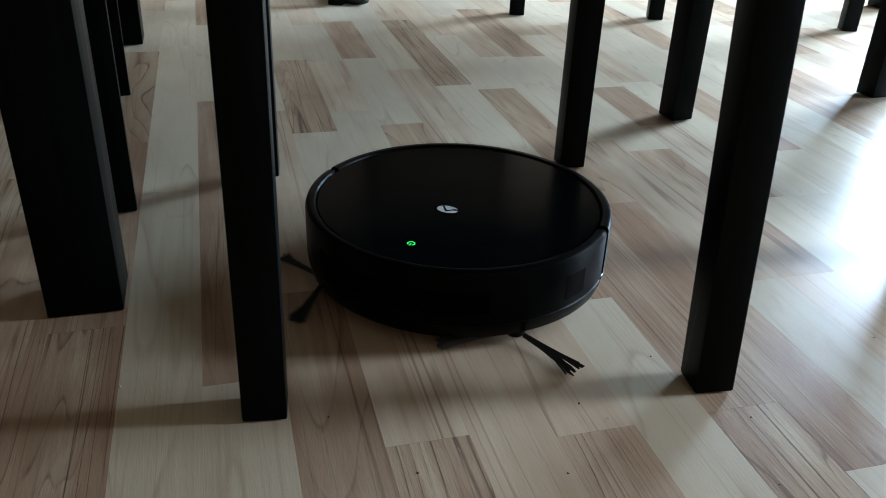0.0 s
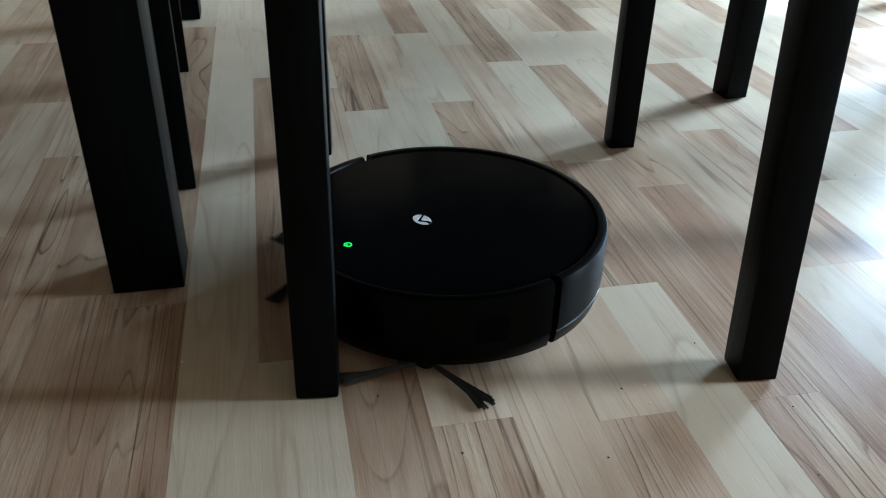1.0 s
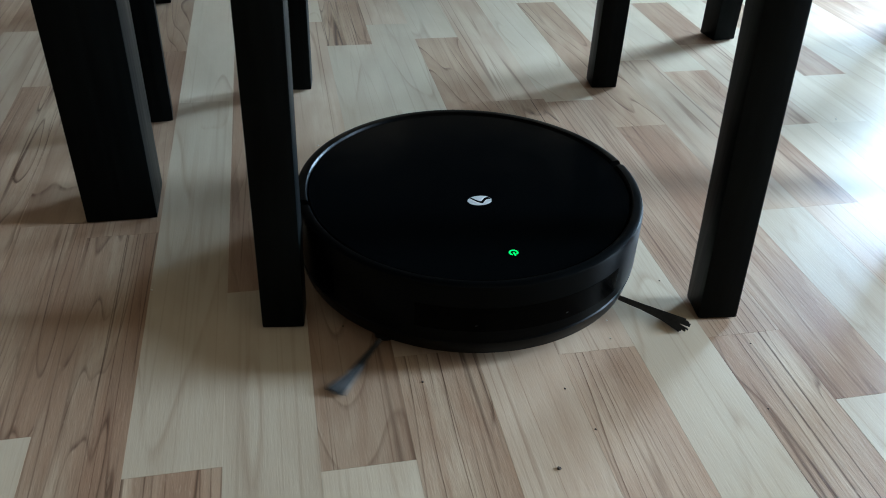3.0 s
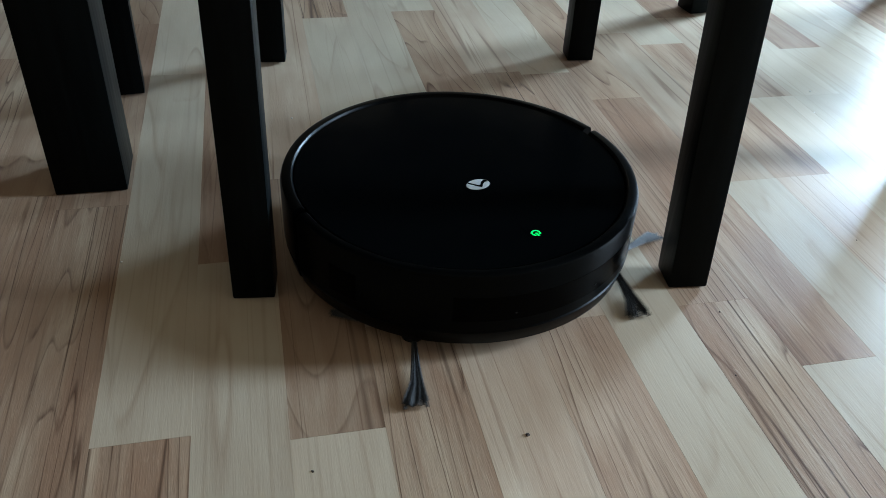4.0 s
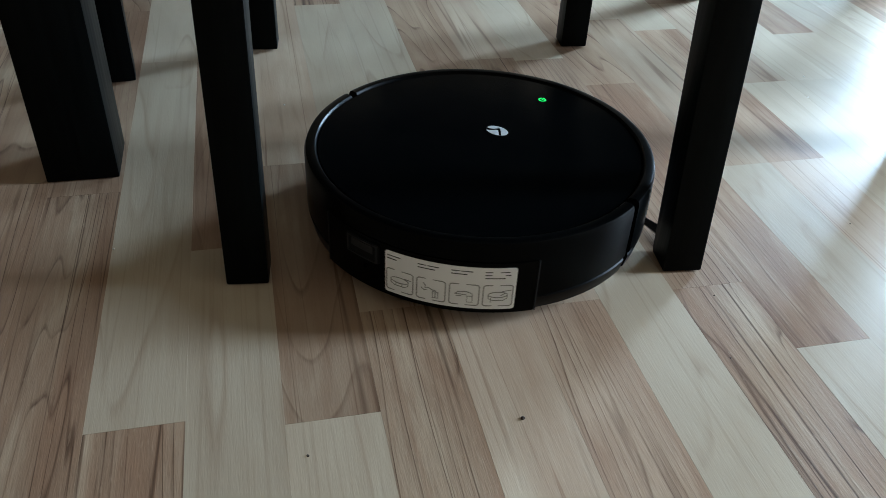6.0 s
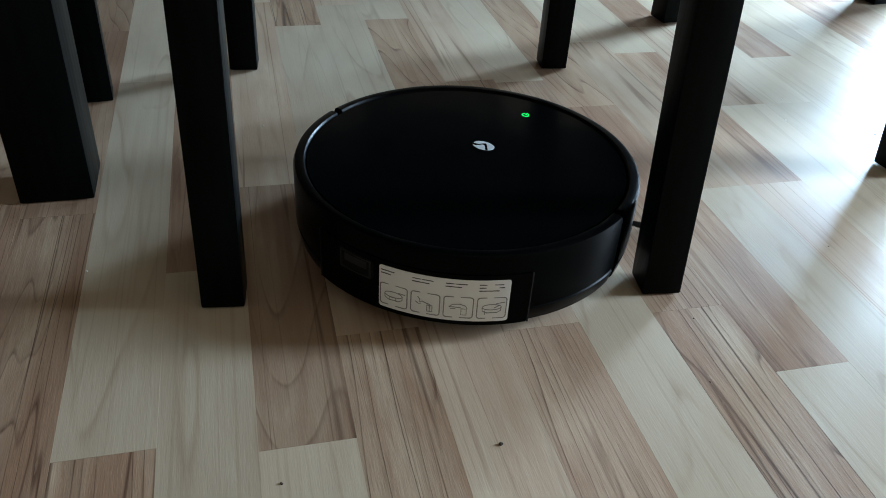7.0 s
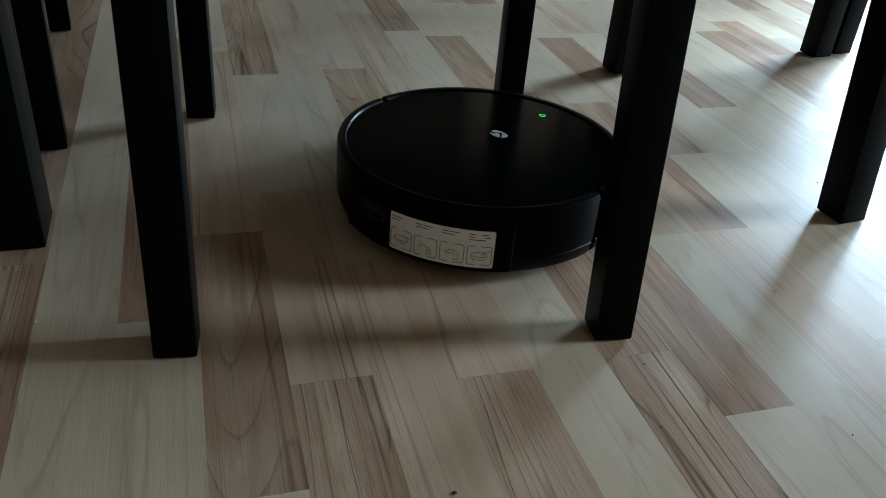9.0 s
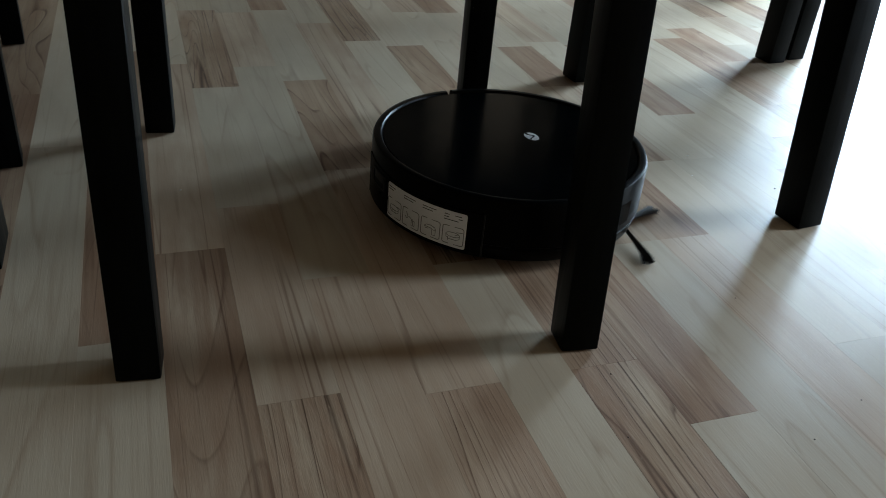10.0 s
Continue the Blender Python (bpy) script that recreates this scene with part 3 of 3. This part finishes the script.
# crumbs in the robot's way, which it sweeps up
swept_crumbs = []
for x, y, s, m in ((-0.036, -0.619, 0.0012, CRUMB), (0.249, -0.599, 0.0012, CRUMB), (0.161, -0.646, 0.0017, CRUMB), (0.122, -0.717, 0.0014, CRUMB), (0.131, -0.760, 0.0014, CRUMB),
                   (0.017, -0.693, 0.0016, CRUMB), (0.182, -0.645, 0.0012, PALE_CRUMB), (0.177, -0.667, 0.0015, PALE_CRUMB)):
    swept_crumbs.append((x, y, crumb(x, y, s * 0.65, m, "tiny crumb that the robot vacuum sweeps up")))


# ---- floor strips ----
W = 0.0645
P, M, B, S, F, T, N = PALE, BEIGE, BROWN, STRIPED, FIGURED, STAINED, LINED
# per column: wood from the south end, then (joint, wood beyond it)
KNOWN = {
    -8: (M, (-0.55, S), (-0.1, B), (0.4, M)),
    -7: (S, (-0.3, M), (0.1, B), (0.5, S), (0.85, M)),
    -6: (P, (-0.6, S), (-0.1, M), (0.2, B), (0.6, M)),
    -5: (P, (-0.703, S), (-0.43, F), (-0.20, P), (-0.02, B), (0.20, M), (0.55, P)),
    -4: (P, (-1.10, S), (-0.457, B), (0.0, F), (0.464, P), (0.8, M)),
    -3: (S, (-0.751, P), (-0.17, P), (0.50, P), (0.9, B)),
    -2: (M, (-1.0, P), (-0.560, B), (0.163, P), (0.658, B), (0.95, M)),
    -1: (P, (-0.766, T), (-0.430, M), (0.10, P), (0.60, M)),
    0: (M, (-1.1, S), (-0.662, M), (-0.35, P), (0.0, S), (0.375, P), (0.80, M)),
    1: (P, (-1.05, M), (-0.501, P), (0.08, M), (0.36, P), (0.64, M)),
    2: (P, (-1.1, N), (-0.679, M), (-0.28, F), (0.015, P), (0.372, B), (0.66, P)),
    3: (M, (-1.15, P), (-0.50, S), (-0.21, M), (0.29, P), (0.62, P)),
    4: (P, (-1.2, S), (-0.678, N), (-0.22, P), (0.188, S), (0.66, M)),
    5: (P, (-0.760, B), (-0.30, F), (0.158, P), (0.52, M)),
    6: (M, (-1.1, P), (-0.50, M), (-0.10, P), (0.350, M), (0.70, P)),
    7: (P, (-0.95, M), (-0.50, B), (-0.145, P), (0.343, S), (0.75, P)),
    8: (P, (-0.70, P), (-0.32, M), (-0.05, B), (0.139, P), (0.50, M)),
    9: (P, (-0.80, P), (-0.322, P), (0.16, M), (0.58, P)),
    14: (P, (-0.4, M), (0.03, B), (0.22, P), (0.6, M)),
    10: (M, (-0.60, P), (-0.18, B), (0.14, P), (0.60, P)),
}


def strip_runs():
    rng = random.Random(11)
    for k in range(math.floor(WEST / W), math.ceil(EAST / W)):
        if k in KNOWN:
            first, *rest = KNOWN[k]
            joints, woods = [j for j, _ in rest], [first] + [w for _, w in rest]
        else:
            joints, woods = [rng.uniform(-1.3, -0.9)], [P]
            while joints[-1] < 1.0:
                woods.append(rng.choices((P, M, B, S, F), (46, 26, 11, 10, 7))[0])
                joints.append(joints[-1] + rng.choice((0.18, 0.26, 0.33, 0.41, 0.48)) + rng.uniform(-0.03, 0.03))
            woods.append(P)
        while joints[0] > SOUTH + 0.15:
            joints.insert(0, joints[0] - rng.uniform(0.22, 0.5))
            woods.insert(0, rng.choices((P, M, B, S), (48, 28, 12, 12))[0])
        while joints[-1] < NORTH - 0.15:
            joints.append(joints[-1] + rng.uniform(0.22, 0.5))
            woods.append(rng.choices((P, M, B, S), (48, 28, 12, 12))[0])
        for y0, y1, w in zip([-99] + joints, joints + [99], woods):
            y0, y1 = max(y0, SOUTH), min(y1, NORTH)
            if y1 - y0 > 0.005:
                yield max(WEST, k * W), min(EAST, (k + 1) * W), y0, y1, w


def strip_faces(x0, x1, y0, y1):
    g, c = 0.000012, 0.00003
    lo = [(x0 + g, y0 + g), (x1 - g, y0 + g), (x1 - g, y1 - g), (x0 + g, y1 - g)]
    hi = [(x0 + g + c, y0 + g + c), (x1 - g - c, y0 + g + c), (x1 - g - c, y1 - g - c), (x0 + g + c, y1 - g - c)]
    return [(*p, -0.008) for p in lo] + [(*p, -0.0002) for p in lo] + [(*p, 0.0) for p in hi]


STRIP = [(3, 2, 1, 0), (8, 9, 10, 11)] + [(i + 4 * j, (i + 1) % 4 + 4 * j, (i + 1) % 4 + 4 * j + 4, i + 4 * j + 4) for j in (0, 1) for i in range(4)]
rest = {}
for x0, x1, y0, y1, wood in strip_runs():
    verts = strip_faces(x0, x1, y0, y1)
    near = -0.55 < x0 < 1.25 and y1 > -1.0 and y0 < 0.85
    if near:
        me = bpy.data.meshes.new("strip")
        me.from_pydata(verts, [], STRIP)
        me.materials.append(wood)
        new("strip", me).parent = floor
    else:
        vs, fs = rest.setdefault(wood.name, ([], []))
        n = len(vs)
        vs += verts
        fs += [tuple(i + n for i in f) for f in STRIP]
for name, (vs, fs) in rest.items():
    me = bpy.data.meshes.new("far_strips")
    me.from_pydata(vs, [], fs)
    me.materials.append(bpy.data.materials[name])
    ob = new("far_strips", me)
    ob.parent = floor
    tagged(ob, kind="stuff")


# ---- what moves ----
def brush_rows(marks, rate):
    """Angles every tenth of a second through the known (second, angle) marks, then on at the given rate."""
    times, angles = zip(*marks)
    rows = []
    for k in range(101):
        t = k / 10
        rows.append((t, float(np.interp(t, times, angles)) + rate * max(0.0, t - times[-1])))
    return rows


def motions():
    path = [
        (0, 0.1236, -0.4128, -129.1),
        (0.5, 0.0903, -0.4428, -142.2),
        (1, 0.0509, -0.4628, -154.8),
        (1.2, 0.0388, -0.4705, -158.0),
        (1.4, 0.0533, -0.4675, -157.5),
        (1.5, 0.0575, -0.4629, -151.8),
        (1.6, 0.0609, -0.4625, -141.0),
        (1.8, 0.0640, -0.4678, -116.2),
        (2.0, 0.0654, -0.4694, -92.3),
        (2.2, 0.0702, -0.4679, -75.0),
        (2.5, 0.0752, -0.4916, -75.2),
        (2.8, 0.0802, -0.5221, -78.3),
        (3.0, 0.0836, -0.5377, -83.9),
        (3.2, 0.0841, -0.5450, -87.5),
        (4.3, 0.1084, -0.5817, -66.5),
        (4.5, 0.1170, -0.5934, -69.3),
        (4.7, 0.1159, -0.5865, -61.0),
        (5.0, 0.1131, -0.5690, -41.0),
        (5.2, 0.1157, -0.5649, -16.0),
        (6.3, 0.1273, -0.5426, 45.5),
        (6.5, 0.1322, -0.5401, 43.8),
        (6.8, 0.1320, -0.5388, 42.3),
        (7.0, 0.1317, -0.5371, 43.4),
        (7.2, 0.1291, -0.5321, 58.0),
        (7.5, 0.1383, -0.5163, 64.7),
        (8, 0.1619, -0.4748, 56.7),
        (8.5, 0.1936, -0.4397, 45.5),
        (9, 0.2290, -0.4125, 32.5),
        (9.5, 0.2670, -0.3950, 18.3),
        (10, 0.3115, -0.3886, 8.0),
    ]
    walk(robot, [(t, pose(x, y, 0, 0, 0, a)) for t, x, y, a in path])
    # swept under the front edge and sucked into the dust box, then carried along
    for x0, y0, ob in swept_crumbs:
        rows = [(0, pose(x0, y0, 0)), (3.4, pose(x0, y0, 0)), (3.9, pose(0.5 * x0 + 0.05, 0.5 * y0 - 0.285, 0.002))]
        walk(ob, rows + [(t, pose(x, y, 0.03)) for t, x, y, a in path if t >= 4.3])
    left = brush_rows([(0, 72), (0.4, 134), (2.0, 374), (2.4, 448), (3.0, 527), (4.5, 794)], 170)
    right = brush_rows([(0, 493), (2.3, -8), (2.5, -47), (3.0, -161), (4.5, -496), (5.1, -632), (10.0, -1657)], 0)
    walk(side_brushes[0], [(t, pose(HUB[0], HUB[1], 0, 0, 0, a)) for t, a in left])
    walk(side_brushes[1], [(t, pose(HUB[0], -HUB[1], 0, 0, 0, a)) for t, a in right])


motions()
